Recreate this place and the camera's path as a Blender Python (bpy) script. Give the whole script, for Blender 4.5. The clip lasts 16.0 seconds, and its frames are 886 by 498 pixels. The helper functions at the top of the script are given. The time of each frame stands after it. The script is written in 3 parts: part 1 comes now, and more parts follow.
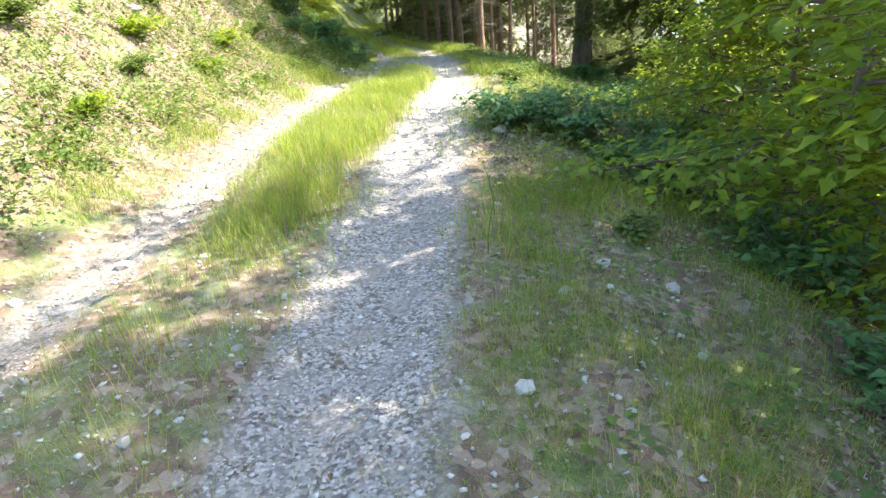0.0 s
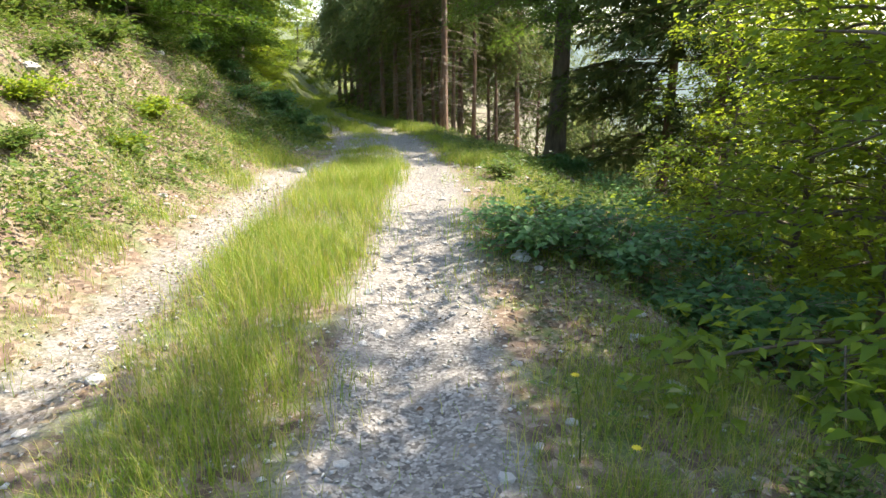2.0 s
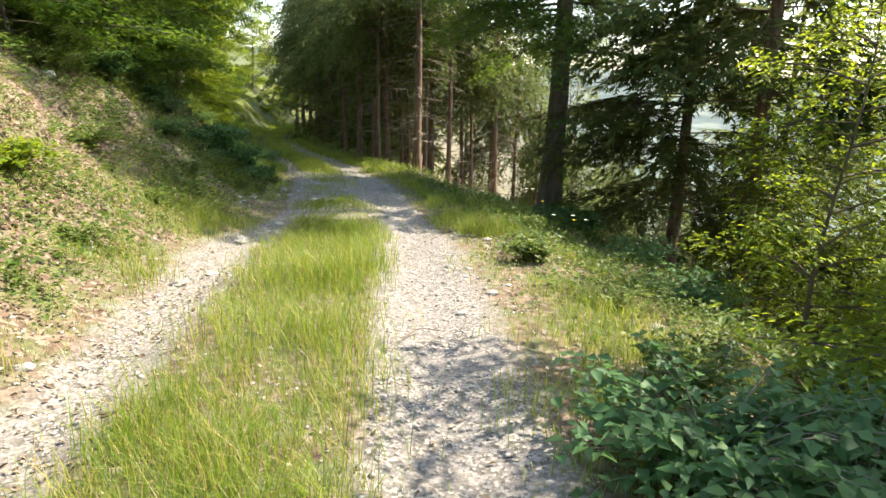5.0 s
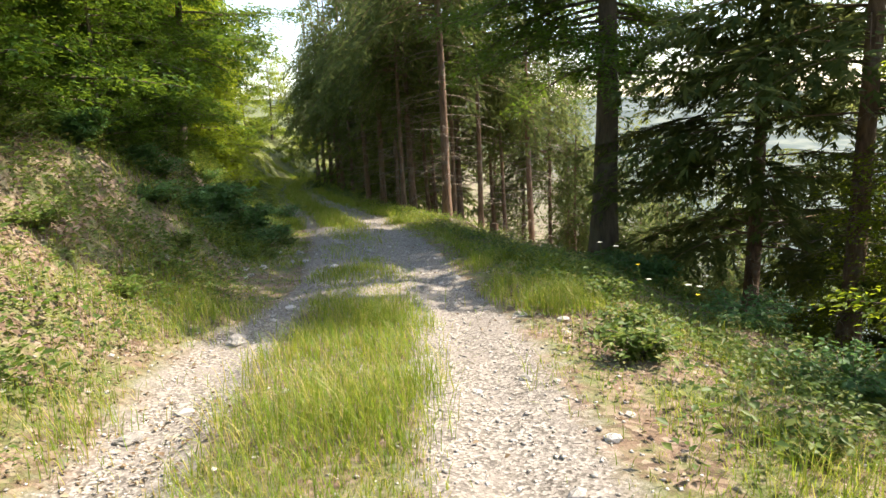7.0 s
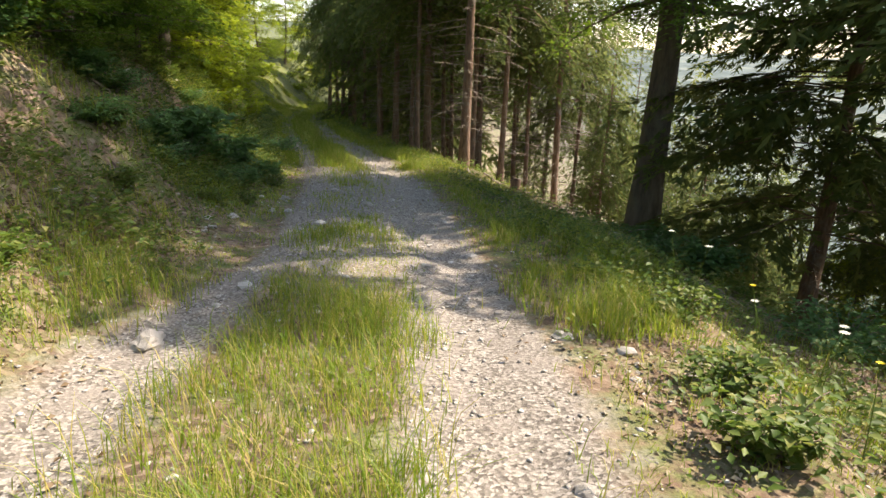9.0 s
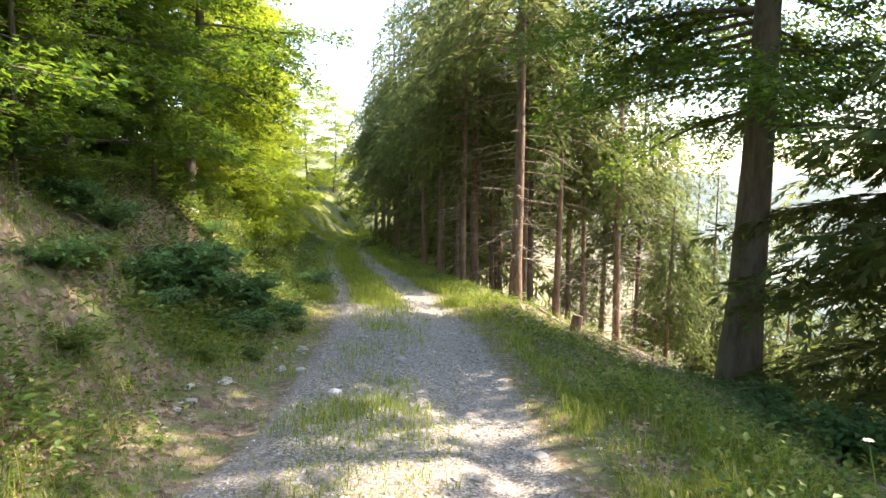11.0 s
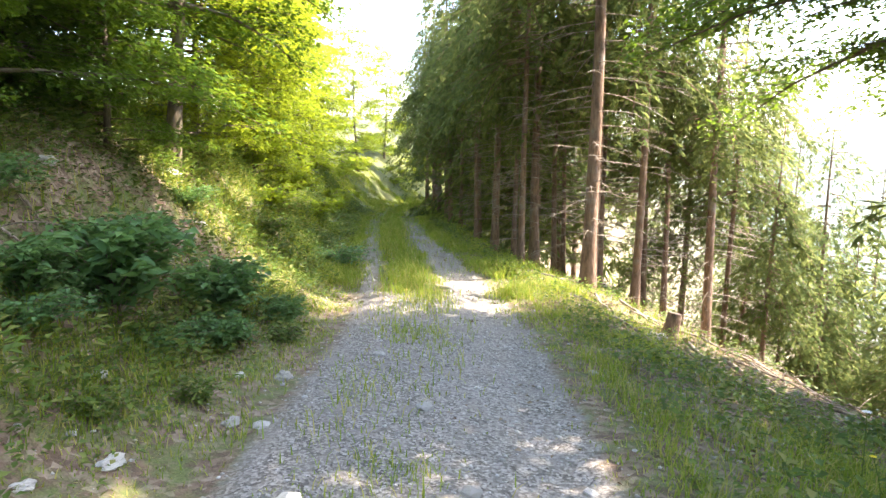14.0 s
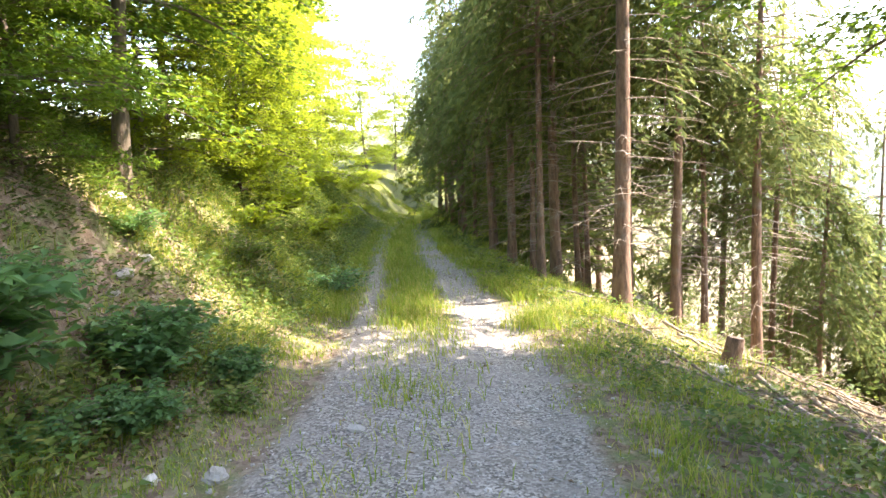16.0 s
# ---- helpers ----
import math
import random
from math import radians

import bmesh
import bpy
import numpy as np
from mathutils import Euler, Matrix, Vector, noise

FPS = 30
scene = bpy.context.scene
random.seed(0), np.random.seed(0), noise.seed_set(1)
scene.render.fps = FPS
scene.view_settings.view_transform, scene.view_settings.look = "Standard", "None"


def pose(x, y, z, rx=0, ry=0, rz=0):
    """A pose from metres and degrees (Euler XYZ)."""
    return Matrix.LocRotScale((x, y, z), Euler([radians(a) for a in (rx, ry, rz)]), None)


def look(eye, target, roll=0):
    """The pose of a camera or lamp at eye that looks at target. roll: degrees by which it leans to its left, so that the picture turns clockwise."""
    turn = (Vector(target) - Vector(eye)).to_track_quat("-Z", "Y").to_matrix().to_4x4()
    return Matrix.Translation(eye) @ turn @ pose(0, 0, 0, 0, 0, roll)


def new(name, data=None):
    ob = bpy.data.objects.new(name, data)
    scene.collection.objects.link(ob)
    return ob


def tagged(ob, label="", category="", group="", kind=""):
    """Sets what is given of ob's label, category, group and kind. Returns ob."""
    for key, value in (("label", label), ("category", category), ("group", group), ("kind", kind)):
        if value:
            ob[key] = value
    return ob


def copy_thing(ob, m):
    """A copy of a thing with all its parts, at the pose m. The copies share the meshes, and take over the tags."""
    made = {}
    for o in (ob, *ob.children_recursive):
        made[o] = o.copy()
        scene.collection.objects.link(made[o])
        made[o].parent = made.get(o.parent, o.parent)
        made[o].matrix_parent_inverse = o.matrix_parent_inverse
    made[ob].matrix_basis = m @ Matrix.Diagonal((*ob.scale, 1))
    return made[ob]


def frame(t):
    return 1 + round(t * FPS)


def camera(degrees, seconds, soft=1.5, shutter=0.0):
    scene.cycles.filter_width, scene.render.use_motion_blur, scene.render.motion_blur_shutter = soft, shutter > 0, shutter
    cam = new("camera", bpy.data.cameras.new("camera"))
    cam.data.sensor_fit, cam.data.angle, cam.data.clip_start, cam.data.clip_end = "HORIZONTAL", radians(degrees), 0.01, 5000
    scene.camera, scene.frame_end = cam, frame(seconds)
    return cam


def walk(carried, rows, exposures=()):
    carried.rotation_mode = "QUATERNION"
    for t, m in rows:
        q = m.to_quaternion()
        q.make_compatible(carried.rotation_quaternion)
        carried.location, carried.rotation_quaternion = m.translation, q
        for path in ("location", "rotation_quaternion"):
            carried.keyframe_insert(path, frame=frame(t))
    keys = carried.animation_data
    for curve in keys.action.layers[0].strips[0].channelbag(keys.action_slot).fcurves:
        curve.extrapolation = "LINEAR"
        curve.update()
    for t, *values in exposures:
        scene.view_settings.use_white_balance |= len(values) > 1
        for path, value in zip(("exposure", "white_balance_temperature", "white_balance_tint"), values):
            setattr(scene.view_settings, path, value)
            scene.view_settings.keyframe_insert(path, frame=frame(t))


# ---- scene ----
cam = camera(68.4, 16.0)
METRES, EYE, TILT, LEAN, TURN = 14.5, 1.6, 0.0, 0.0, 5.1
ROWS = [
    (0.0, 0.0, 0.0, 0.0, -1.92, -23.56, 4.41),
    (0.5, -0.009, 0.0351, -0.001, -4.33, -21.93, 1.81),
    (1.0, -0.0181, 0.0715, -0.0031, -0.96, -22.39, 4.9),
    (1.5, -0.0231, 0.1063, -0.0026, 0.7, -20.59, 3.27),
    (2.0, -0.0256, 0.142, -0.0026, -6.06, -17.64, 0.8),
    (2.5, -0.0277, 0.1764, -0.0051, -0.88, -20.12, 3.11),
    (3.0, -0.0309, 0.2118, -0.006, -7.28, -16.18, 1.91),
    (5.5, -0.0344, 0.3648, -0.0047, -9.76, -14.52, -0.63),
    (6.0, -0.0327, 0.3971, -0.0059, -8.49, -9.0, 1.58),
    (6.5, -0.0333, 0.4323, -0.0073, -4.31, -11.25, 3.52),
    (7.0, -0.0317, 0.465, -0.0088, -8.14, -11.85, 3.28),
    (7.5, -0.0274, 0.4958, -0.0107, -2.74, -16.05, 0.26),
    (8.0, -0.0246, 0.5272, -0.0134, -5.58, -17.12, -4.28),
    (8.5, -0.0197, 0.5575, -0.0158, -1.72, -17.98, -3.09),
    (9.0, -0.0181, 0.5884, -0.0183, -6.18, -16.92, -1.31),
    (9.5, -0.0129, 0.6172, -0.0196, -3.63, -14.1, 0.31),
    (12.0, -0.0043, 0.7655, -0.0256, -0.29, -4.39, -1.19),
    (12.5, -0.001, 0.7954, -0.0291, 3.78, -6.33, -0.13),
    (13.0, 0.0023, 0.8217, -0.0306, 0.14, -6.43, -1.4),
    (13.5, 0.0018, 0.8538, -0.0328, 2.86, -6.37, -1.4),
    (14.0, 0.001, 0.8846, -0.0348, 2.74, -9.09, -0.07),
    (14.5, 0.0055, 0.9137, -0.0356, 7.62, -7.14, -0.9),
    (15.0, 0.006, 0.9405, -0.0394, 5.44, -8.01, -0.63),
    (15.5, 0.0075, 0.9632, -0.0418, 5.52, -8.07, -0.9),
    (16.0, 0.0081, 0.9894, -0.0418, 4.01, -8.19, 2.88),
]
walk(cam, [(t, pose(0, 0, EYE, TILT, LEAN, TURN) @ pose(METRES * x, METRES * y, METRES * z, 90 + pitch, roll, yaw)) for t, x, y, z, yaw, pitch, roll in ROWS],
     [(0.0, 2.65, 6300, 10), (1.5, 2.15, 6500, 10), (3.0, 2.0, 6700, 9), (5.5, 1.9, 6800, 11), (9.5, 1.65, 7200, 16), (12.0, 3.1, 6800, 15), (16.0, 3.2, 6900, 19)])

# ---- light ----
SUN = Vector((1.0, 0.25, 1.25)).normalized()
world = bpy.data.worlds.new("sky")
scene.world = world
world.use_nodes = True
wn = world.node_tree
sky = wn.nodes.new("ShaderNodeTexSky")
sky.sky_type, sky.sun_disc = "NISHITA", False
sky.sun_elevation = math.asin(SUN.z)
sky.sun_rotation = math.atan2(SUN.x, SUN.y)
sky.air_density, sky.dust_density, sky.ozone_density = 1.0, 1.2, 1.0
wn.links.new(sky.outputs[0], wn.nodes["Background"].inputs[0])
wn.nodes["Background"].inputs[1].default_value = 0.15
sun = new("sun", bpy.data.lights.new("sun", "SUN"))
sun.data.energy, sun.data.angle, sun.data.color = 3.7, radians(0.55), (1.0, 0.93, 0.82)
sun.matrix_world = look(SUN * 60, (0, 0, 0))

rng = np.random.default_rng(7)


# ---- materials ----
def nodes_of(name, rough=0.9):
    m = bpy.data.materials.new(name)
    m.use_nodes = True
    nt = m.node_tree
    b = nt.nodes["Principled BSDF"]
    b.inputs["Roughness"].default_value = rough
    return m, nt, b


def add(nt, kind, **values):
    n = nt.nodes.new(kind)
    for k, v in values.items():
        n.inputs[k.replace("_", " ")].default_value = v
    return n


def ramp(nt, source, stops):
    r = nt.nodes.new("ShaderNodeValToRGB")
    els = r.color_ramp.elements
    while len(els) < len(stops):
        els.new(0.5)
    for e, (p, c) in zip(els, stops):
        e.position, e.color = p, (*c, 1)
    nt.links.new(source, r.inputs[0])
    return r.outputs[0]


def noise_at(nt, scale, detail=4.0, rough=0.6):
    co = nt.nodes.new("ShaderNodeTexCoord")
    n = add(nt, "ShaderNodeTexNoise", Scale=scale, Detail=detail, Roughness=rough)
    nt.links.new(co.outputs["Object"], n.inputs["Vector"])
    return n.outputs[0]


def blend(nt, fac, a, b, mode="MIX"):
    m = nt.nodes.new("ShaderNodeMix")
    m.data_type, m.blend_type = "RGBA", mode
    for sock, v in ((m.inputs[0], fac), (m.inputs[6], a), (m.inputs[7], b)):
        if isinstance(v, (int, float)):
            sock.default_value = v
        elif isinstance(v, tuple):
            sock.default_value = (*v, 1)
        else:
            nt.links.new(v, sock)
    return m.outputs[2]


def bump(nt, b, height, strength, distance):
    n = add(nt, "ShaderNodeBump", Strength=strength, Distance=distance)
    nt.links.new(height, n.inputs["Height"])
    nt.links.new(n.outputs[0], b.inputs["Normal"])


def math_node(nt, op, a, b):
    n = nt.nodes.new("ShaderNodeMath")
    n.operation = op
    n.use_clamp = True
    for sock, v in zip(n.inputs, (a, b)):
        if isinstance(v, (int, float)):
            sock.default_value = v
        else:
            nt.links.new(v, sock)
    return n.outputs[0]


def leaf_material(name, stops, through_tint, share=0.45, rough=0.5, gloss=0.25):
    """Leaves: shaded by island, with light passing through them."""
    m, nt, b = nodes_of(name, rough)
    geo = nt.nodes.new("ShaderNodeNewGeometry")
    col = ramp(nt, geo.outputs["Random Per Island"], stops)
    col = blend(nt, noise_at(nt, 0.7, 2), col, blend(nt, 0.6, col, (0.55, 0.6, 0.4), "MULTIPLY"))
    nt.links.new(col, b.inputs["Base Color"])
    b.inputs["Specular IOR Level"].default_value = gloss
    tr = nt.nodes.new("ShaderNodeBsdfTranslucent")
    nt.links.new(blend(nt, 0.5, col, through_tint), tr.inputs["Color"])
    mix = nt.nodes.new("ShaderNodeMixShader")
    mix.inputs[0].default_value = share
    nt.links.new(b.outputs[0], mix.inputs[1])
    nt.links.new(tr.outputs[0], mix.inputs[2])
    nt.links.new(mix.outputs[0], nt.nodes["Material Output"].inputs["Surface"])
    return m


def bark_material(name, dark, light, lichen, scale=14.0):
    m, nt, b = nodes_of(name, 0.95)
    co = nt.nodes.new("ShaderNodeTexCoord")
    mp = add(nt, "ShaderNodeMapping", Scale=(1, 1, 0.22))
    nt.links.new(co.outputs["Object"], mp.inputs["Vector"])
    n = add(nt, "ShaderNodeTexNoise", Scale=scale, Detail=6.0, Roughness=0.7)
    nt.links.new(mp.outputs[0], n.inputs["Vector"])
    col = ramp(nt, n.outputs[0], [(0.32, dark), (0.68, light)])
    spot = ramp(nt, noise_at(nt, 2.3, 5, 0.7), [(0.52, (0, 0, 0)), (0.66, (1, 1, 1))])
    col = blend(nt, math_node(nt, "MULTIPLY", spot, 0.6), col, lichen)
    nt.links.new(col, b.inputs["Base Color"])
    bump(nt, b, n.outputs[0], 0.9, 0.03)
    return m


def stone_material(name, dark, light):
    m, nt, b = nodes_of(name, 0.9)
    info = nt.nodes.new("ShaderNodeObjectInfo")
    geo = nt.nodes.new("ShaderNodeNewGeometry")
    both = nt.nodes.new("ShaderNodeMath")
    both.operation = "ADD"
    nt.links.new(info.outputs["Random"], both.inputs[0])
    nt.links.new(geo.outputs["Random Per Island"], both.inputs[1])
    wrap = nt.nodes.new("ShaderNodeMath")
    wrap.operation = "FRACT"
    nt.links.new(both.outputs[0], wrap.inputs[0])
    col = ramp(nt, wrap.outputs[0], [(0.0, dark), (1.0, light)])
    grain = noise_at(nt, 30, 6, 0.7)
    col = blend(nt, ramp(nt, grain, [(0.4, (0, 0, 0)), (0.7, (1, 1, 1))]), col, blend(nt, 0.5, col, (0.28, 0.25, 0.2)))
    nt.links.new(col, b.inputs["Base Color"])
    bump(nt, b, grain, 0.6, 0.01)
    return m


def ground_material():
    """Limestone gravel in the wheel ruts, soil with leaf litter and moss elsewhere."""
    m, nt, b = nodes_of("forest_ground", 0.97)
    at = nt.nodes.new("ShaderNodeAttribute")
    at.attribute_name = "gravel"
    far = nt.nodes.new("ShaderNodeAttribute")
    far.attribute_name = "hazy_meadow"
    green = nt.nodes.new("ShaderNodeAttribute")
    green.attribute_name = "turf"
    co = nt.nodes.new("ShaderNodeTexCoord")
    cells = add(nt, "ShaderNodeTexVoronoi", Scale=62.0)
    nt.links.new(co.outputs["Object"], cells.inputs["Vector"])
    big = add(nt, "ShaderNodeTexVoronoi", Scale=22.0)
    nt.links.new(co.outputs["Object"], big.inputs["Vector"])
    fine = noise_at(nt, 60, 6, 0.75)
    mid = noise_at(nt, 3.2, 6, 0.7)
    wide = noise_at(nt, 0.6, 4, 0.6)
    sep = nt.nodes.new("ShaderNodeSeparateColor")
    nt.links.new(cells.outputs["Color"], sep.inputs[0])
    peb = ramp(nt, sep.outputs[0], [(0.0, (0.09, 0.078, 0.064)), (0.5, (0.25, 0.225, 0.193)), (1.0, (0.47, 0.435, 0.385))])
    gap = ramp(nt, cells.outputs["Distance"], [(0.0, (1, 1, 1)), (0.8, (0.7, 0.68, 0.65))])
    peb = blend(nt, 0.8, peb, gap, "MULTIPLY")
    dust = ramp(nt, fine, [(0.3, (0.14, 0.12, 0.098)), (0.75, (0.34, 0.305, 0.265))])
    gravel = blend(nt, ramp(nt, mid, [(0.46, (0, 0, 0)), (0.66, (0.8, 0.8, 0.8))]), peb, dust)
    soil = ramp(nt, fine, [(0.3, (0.05, 0.033, 0.02)), (0.5, (0.14, 0.092, 0.058)), (0.72, (0.30, 0.215, 0.145))])
    flakes = nt.nodes.new("ShaderNodeSeparateColor")
    nt.links.new(big.outputs["Color"], flakes.inputs[0])
    leafy = ramp(nt, flakes.outputs[0], [(0.0, (0.06, 0.038, 0.024)), (0.45, (0.17, 0.11, 0.07)), (0.8, (0.29, 0.22, 0.155)), (1.0, (0.38, 0.31, 0.24))])
    soil = blend(nt, 0.6, soil, leafy)
    moss = ramp(nt, fine, [(0.3, (0.045, 0.06, 0.015)), (0.7, (0.17, 0.20, 0.055))])
    rest = blend(nt, ramp(nt, mid, [(0.45, (0, 0, 0)), (0.62, (1, 1, 1))]), soil, moss)
    rest = blend(nt, green.outputs["Fac"], rest, moss)
    edge = math_node(nt, "ADD", at.outputs["Fac"], math_node(nt, "MULTIPLY", math_node(nt, "SUBTRACT", mid, 0.5), 1.4))
    edge = ramp(nt, edge, [(0.34, (0, 0, 0)), (0.6, (1, 1, 1))])
    near = blend(nt, edge, rest, gravel)
    # Distant fields and woods; the bluish tint in their colour stands for haze.
    hazy_field = ramp(nt, noise_at(nt, 0.012, 5, 0.6), [(0.35, (0.04, 0.06, 0.05)), (0.5, (0.07, 0.095, 0.08)), (0.6, (0.14, 0.16, 0.12)), (0.7, (0.05, 0.07, 0.075))])
    col = blend(nt, far.outputs["Fac"], near, hazy_field)
    col = blend(nt, math_node(nt, "MULTIPLY", wide, 0.35), col, blend(nt, 0.6, col, (0.5, 0.45, 0.38), "MULTIPLY"))
    nt.links.new(col, b.inputs["Base Color"])
    h = blend(nt, 0.5, blend(nt, 0.5, cells.outputs["Distance"], big.outputs["Distance"]), fine)
    bump(nt, b, h, 0.7, 0.017)
    return m


GROUND = ground_material()
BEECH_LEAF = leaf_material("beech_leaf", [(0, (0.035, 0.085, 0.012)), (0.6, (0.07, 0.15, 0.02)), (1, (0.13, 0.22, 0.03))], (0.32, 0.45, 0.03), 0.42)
# Young leaves, yellowed further as if sunlit; beech leaves stay dimmer for trees in shade.
SUNLIT_YOUNG_LEAF = leaf_material("sunlit_young_leaf", [(0, (0.08, 0.15, 0.015)), (0.6, (0.14, 0.23, 0.02)), (1, (0.22, 0.30, 0.03))], (0.55, 0.6, 0.03), 0.55)
NEEDLE = leaf_material("spruce_needles", [(0, (0.03, 0.06, 0.026)), (0.6, (0.075, 0.11, 0.035)), (1, (0.18, 0.19, 0.06))], (0.42, 0.46, 0.14), 0.45, 0.85, 0.06)
HERB = leaf_material("herb_leaf", [(0, (0.05, 0.09, 0.02)), (0.5, (0.09, 0.15, 0.03)), (0.8, (0.17, 0.21, 0.05)), (1, (0.28, 0.25, 0.09))], (0.25, 0.36, 0.03), 0.35)
BRAMBLE = leaf_material("bramble_leaf", [(0, (0.05, 0.115, 0.045)), (0.6, (0.09, 0.19, 0.07)), (1, (0.16, 0.27, 0.10))], (0.26, 0.46, 0.09), 0.4)
GRASS = leaf_material("grass_blade", [(0, (0.07, 0.155, 0.014)), (0.5, (0.16, 0.265, 0.025)), (0.68, (0.30, 0.33, 0.045)), (0.84, (0.46, 0.36, 0.12)), (1, (0.48, 0.39, 0.18))], (0.50, 0.58, 0.06), 0.48)
LITTER = leaf_material("dry_leaf", [(0, (0.12, 0.07, 0.04)), (0.4, (0.25, 0.18, 0.115)), (1, (0.42, 0.355, 0.27))], (0.3, 0.18, 0.09), 0.15, 0.8)
FLOWER = leaf_material("petal", [(0, (0.75, 0.55, 0.02)), (1, (0.8, 0.65, 0.05))], (0.8, 0.7, 0.1), 0.2)
WHITE_PETAL = leaf_material("white_petal", [(0, (0.7, 0.7, 0.62)), (1, (0.8, 0.8, 0.75))], (0.8, 0.8, 0.7), 0.2)
SPRUCE_BARK = bark_material("spruce_bark", (0.075, 0.045, 0.03), (0.27, 0.165, 0.105), (0.24, 0.22, 0.18), 16)
BEECH_BARK = bark_material("beech_bark", (0.06, 0.045, 0.032), (0.19, 0.145, 0.10), (0.15, 0.15, 0.09), 8)
DEADWOOD = bark_material("dead_wood", (0.12, 0.09, 0.065), (0.34, 0.27, 0.21), (0.36, 0.34, 0.30), 20)
STONE = stone_material("limestone", (0.27, 0.25, 0.22), (0.54, 0.51, 0.46))


# ---- mesh helpers ----
def mesh_from(name, verts, faces, material, smooth=False):
    """A mesh from arrays; faces is an (n, 3) or (n, 4) array."""
    verts, faces = np.asarray(verts, np.float32), np.asarray(faces, np.int32)
    me = bpy.data.meshes.new(name)
    k = faces.shape[1]
    me.vertices.add(len(verts))
    me.vertices.foreach_set("co", verts.ravel())
    me.loops.add(faces.size)
    me.loops.foreach_set("vertex_index", faces.ravel())
    me.polygons.add(len(faces))
    me.polygons.foreach_set("loop_start", np.arange(0, faces.size, k, dtype=np.int32))
    me.update(calc_edges=True)
    me.materials.append(material)
    if smooth:
        me.polygons.foreach_set("use_smooth", np.ones(len(faces), bool))
    return me


def part(name, me, parent=None, label=""):
    ob = new(name, me)
    ob.parent = parent
    return tagged(ob, label) if label else ob


def lattice(ix, iy):
    h = (ix.astype(np.int64) * 374761393 + iy.astype(np.int64) * 668265263) & 0xFFFFFFFF
    h = ((h ^ (h >> 13)) * 1274126177) & 0xFFFFFFFF
    return ((h ^ (h >> 16)) & 0xFFFF) / 65535.0


def vnoise(x, y, scale):
    """Value noise between -1 and 1, on arrays."""
    x, y = np.asarray(x, float) * scale, np.asarray(y, float) * scale
    ix, iy = np.floor(x), np.floor(y)
    fx, fy = x - ix, y - iy
    fx, fy = fx * fx * (3 - 2 * fx), fy * fy * (3 - 2 * fy)
    a, b = lattice(ix, iy), lattice(ix + 1, iy)
    c, d = lattice(ix, iy + 1), lattice(ix + 1, iy + 1)
    return 2 * ((a * (1 - fx) + b * fx) * (1 - fy) + (c * (1 - fx) + d * fx) * fy) - 1


def unit(v):
    return v / np.maximum(np.linalg.norm(v, axis=-1, keepdims=True), 1e-9)


def leaves(pos, axis, normal, length, width, fold=0.2):
    """Folded pointed leaves: four corners and two triangles each. All arguments are arrays of one row per leaf."""
    side = unit(np.cross(axis, normal))
    up = unit(np.cross(side, axis))
    L, W = length[:, None], width[:, None]
    a = pos
    b = pos + axis * L * 0.42 + side * W * 0.5 + up * W * fold
    c = pos + axis * L - up * L * 0.12
    d = pos + axis * L * 0.42 - side * W * 0.5 + up * W * fold
    v = np.stack([a, b, c, d], 1).reshape(-1, 3)
    k = np.arange(len(pos))[:, None] * 4
    f = np.stack([k + [0, 1, 2], k + [0, 2, 3]], 1).reshape(-1, 3)
    return v, f


def sprays(pos, axis, normal, length, width):
    """Needled twig ends: a slim middle shoot and four side shoots swept forward, a kite each."""
    side = unit(np.cross(axis, normal))
    drop = unit(np.cross(side, axis))
    L, W = length[:, None], width[:, None]
    out = []
    for lean, reach, start in ((0.0, 1.0, 0.0), (0.7, 0.6, 0.1), (-0.7, 0.6, 0.18), (0.6, 0.45, 0.42), (-0.6, 0.45, 0.5)):
        d = unit(axis + side * lean - drop * 0.1 * abs(lean))
        w = unit(np.cross(d, normal)) * W * (0.11 if lean else 0.13)
        a = pos + axis * L * start
        out.append(np.stack([a, a + d * L * reach * 0.45 + w, a + d * L * reach, a + d * L * reach * 0.45 - w], 1))
    v = np.stack(out, 1).reshape(-1, 3)
    k = np.arange(len(pos) * 5)[:, None] * 4
    return v, np.stack([k + [0, 1, 2], k + [0, 2, 3]], 1).reshape(-1, 3)


def joined(pieces):
    vs, fs, n = [], [], 0
    for v, f in pieces:
        vs.append(v)
        fs.append(f + n)
        n += len(v)
    return np.concatenate(vs), np.concatenate(fs)


def tube(points, radii, sides=6, wobble=0.0):
    """A tapered tube along points, in triangles."""
    p, r = np.asarray(points, float), np.asarray(radii, float)
    t = unit(np.gradient(p, axis=0))
    ref = np.where(np.abs(t[:, 2:3]) > 0.9, [[1.0, 0, 0]], [[0, 0, 1.0]])
    s = unit(np.cross(t, ref))
    u = np.cross(s, t)
    a = np.linspace(0, 2 * np.pi, sides, endpoint=False)
    k = 1 + wobble * rng.standard_normal((len(p), sides))
    v = p[:, None] + r[:, None, None] * k[..., None] * (np.cos(a)[None, :, None] * s[:, None] + np.sin(a)[None, :, None] * u[:, None])
    i = np.arange(len(p) - 1)[:, None] * sides
    j = np.arange(sides)[None]
    q = [(i + j), (i + (j + 1) % sides), (i + sides + (j + 1) % sides), (i + sides + j)]
    f = np.concatenate([np.stack([q[0], q[1], q[2]], -1).reshape(-1, 3), np.stack([q[0], q[2], q[3]], -1).reshape(-1, 3)])
    return v.reshape(-1, 3), f


# ---- the lie of the land ----
def table(v, xs, ys, soft=1.2):
    return sum(np.interp(np.asarray(v, float) + d, xs, ys) for d in (-soft, -soft / 2, 0, soft / 2, soft)) / 5


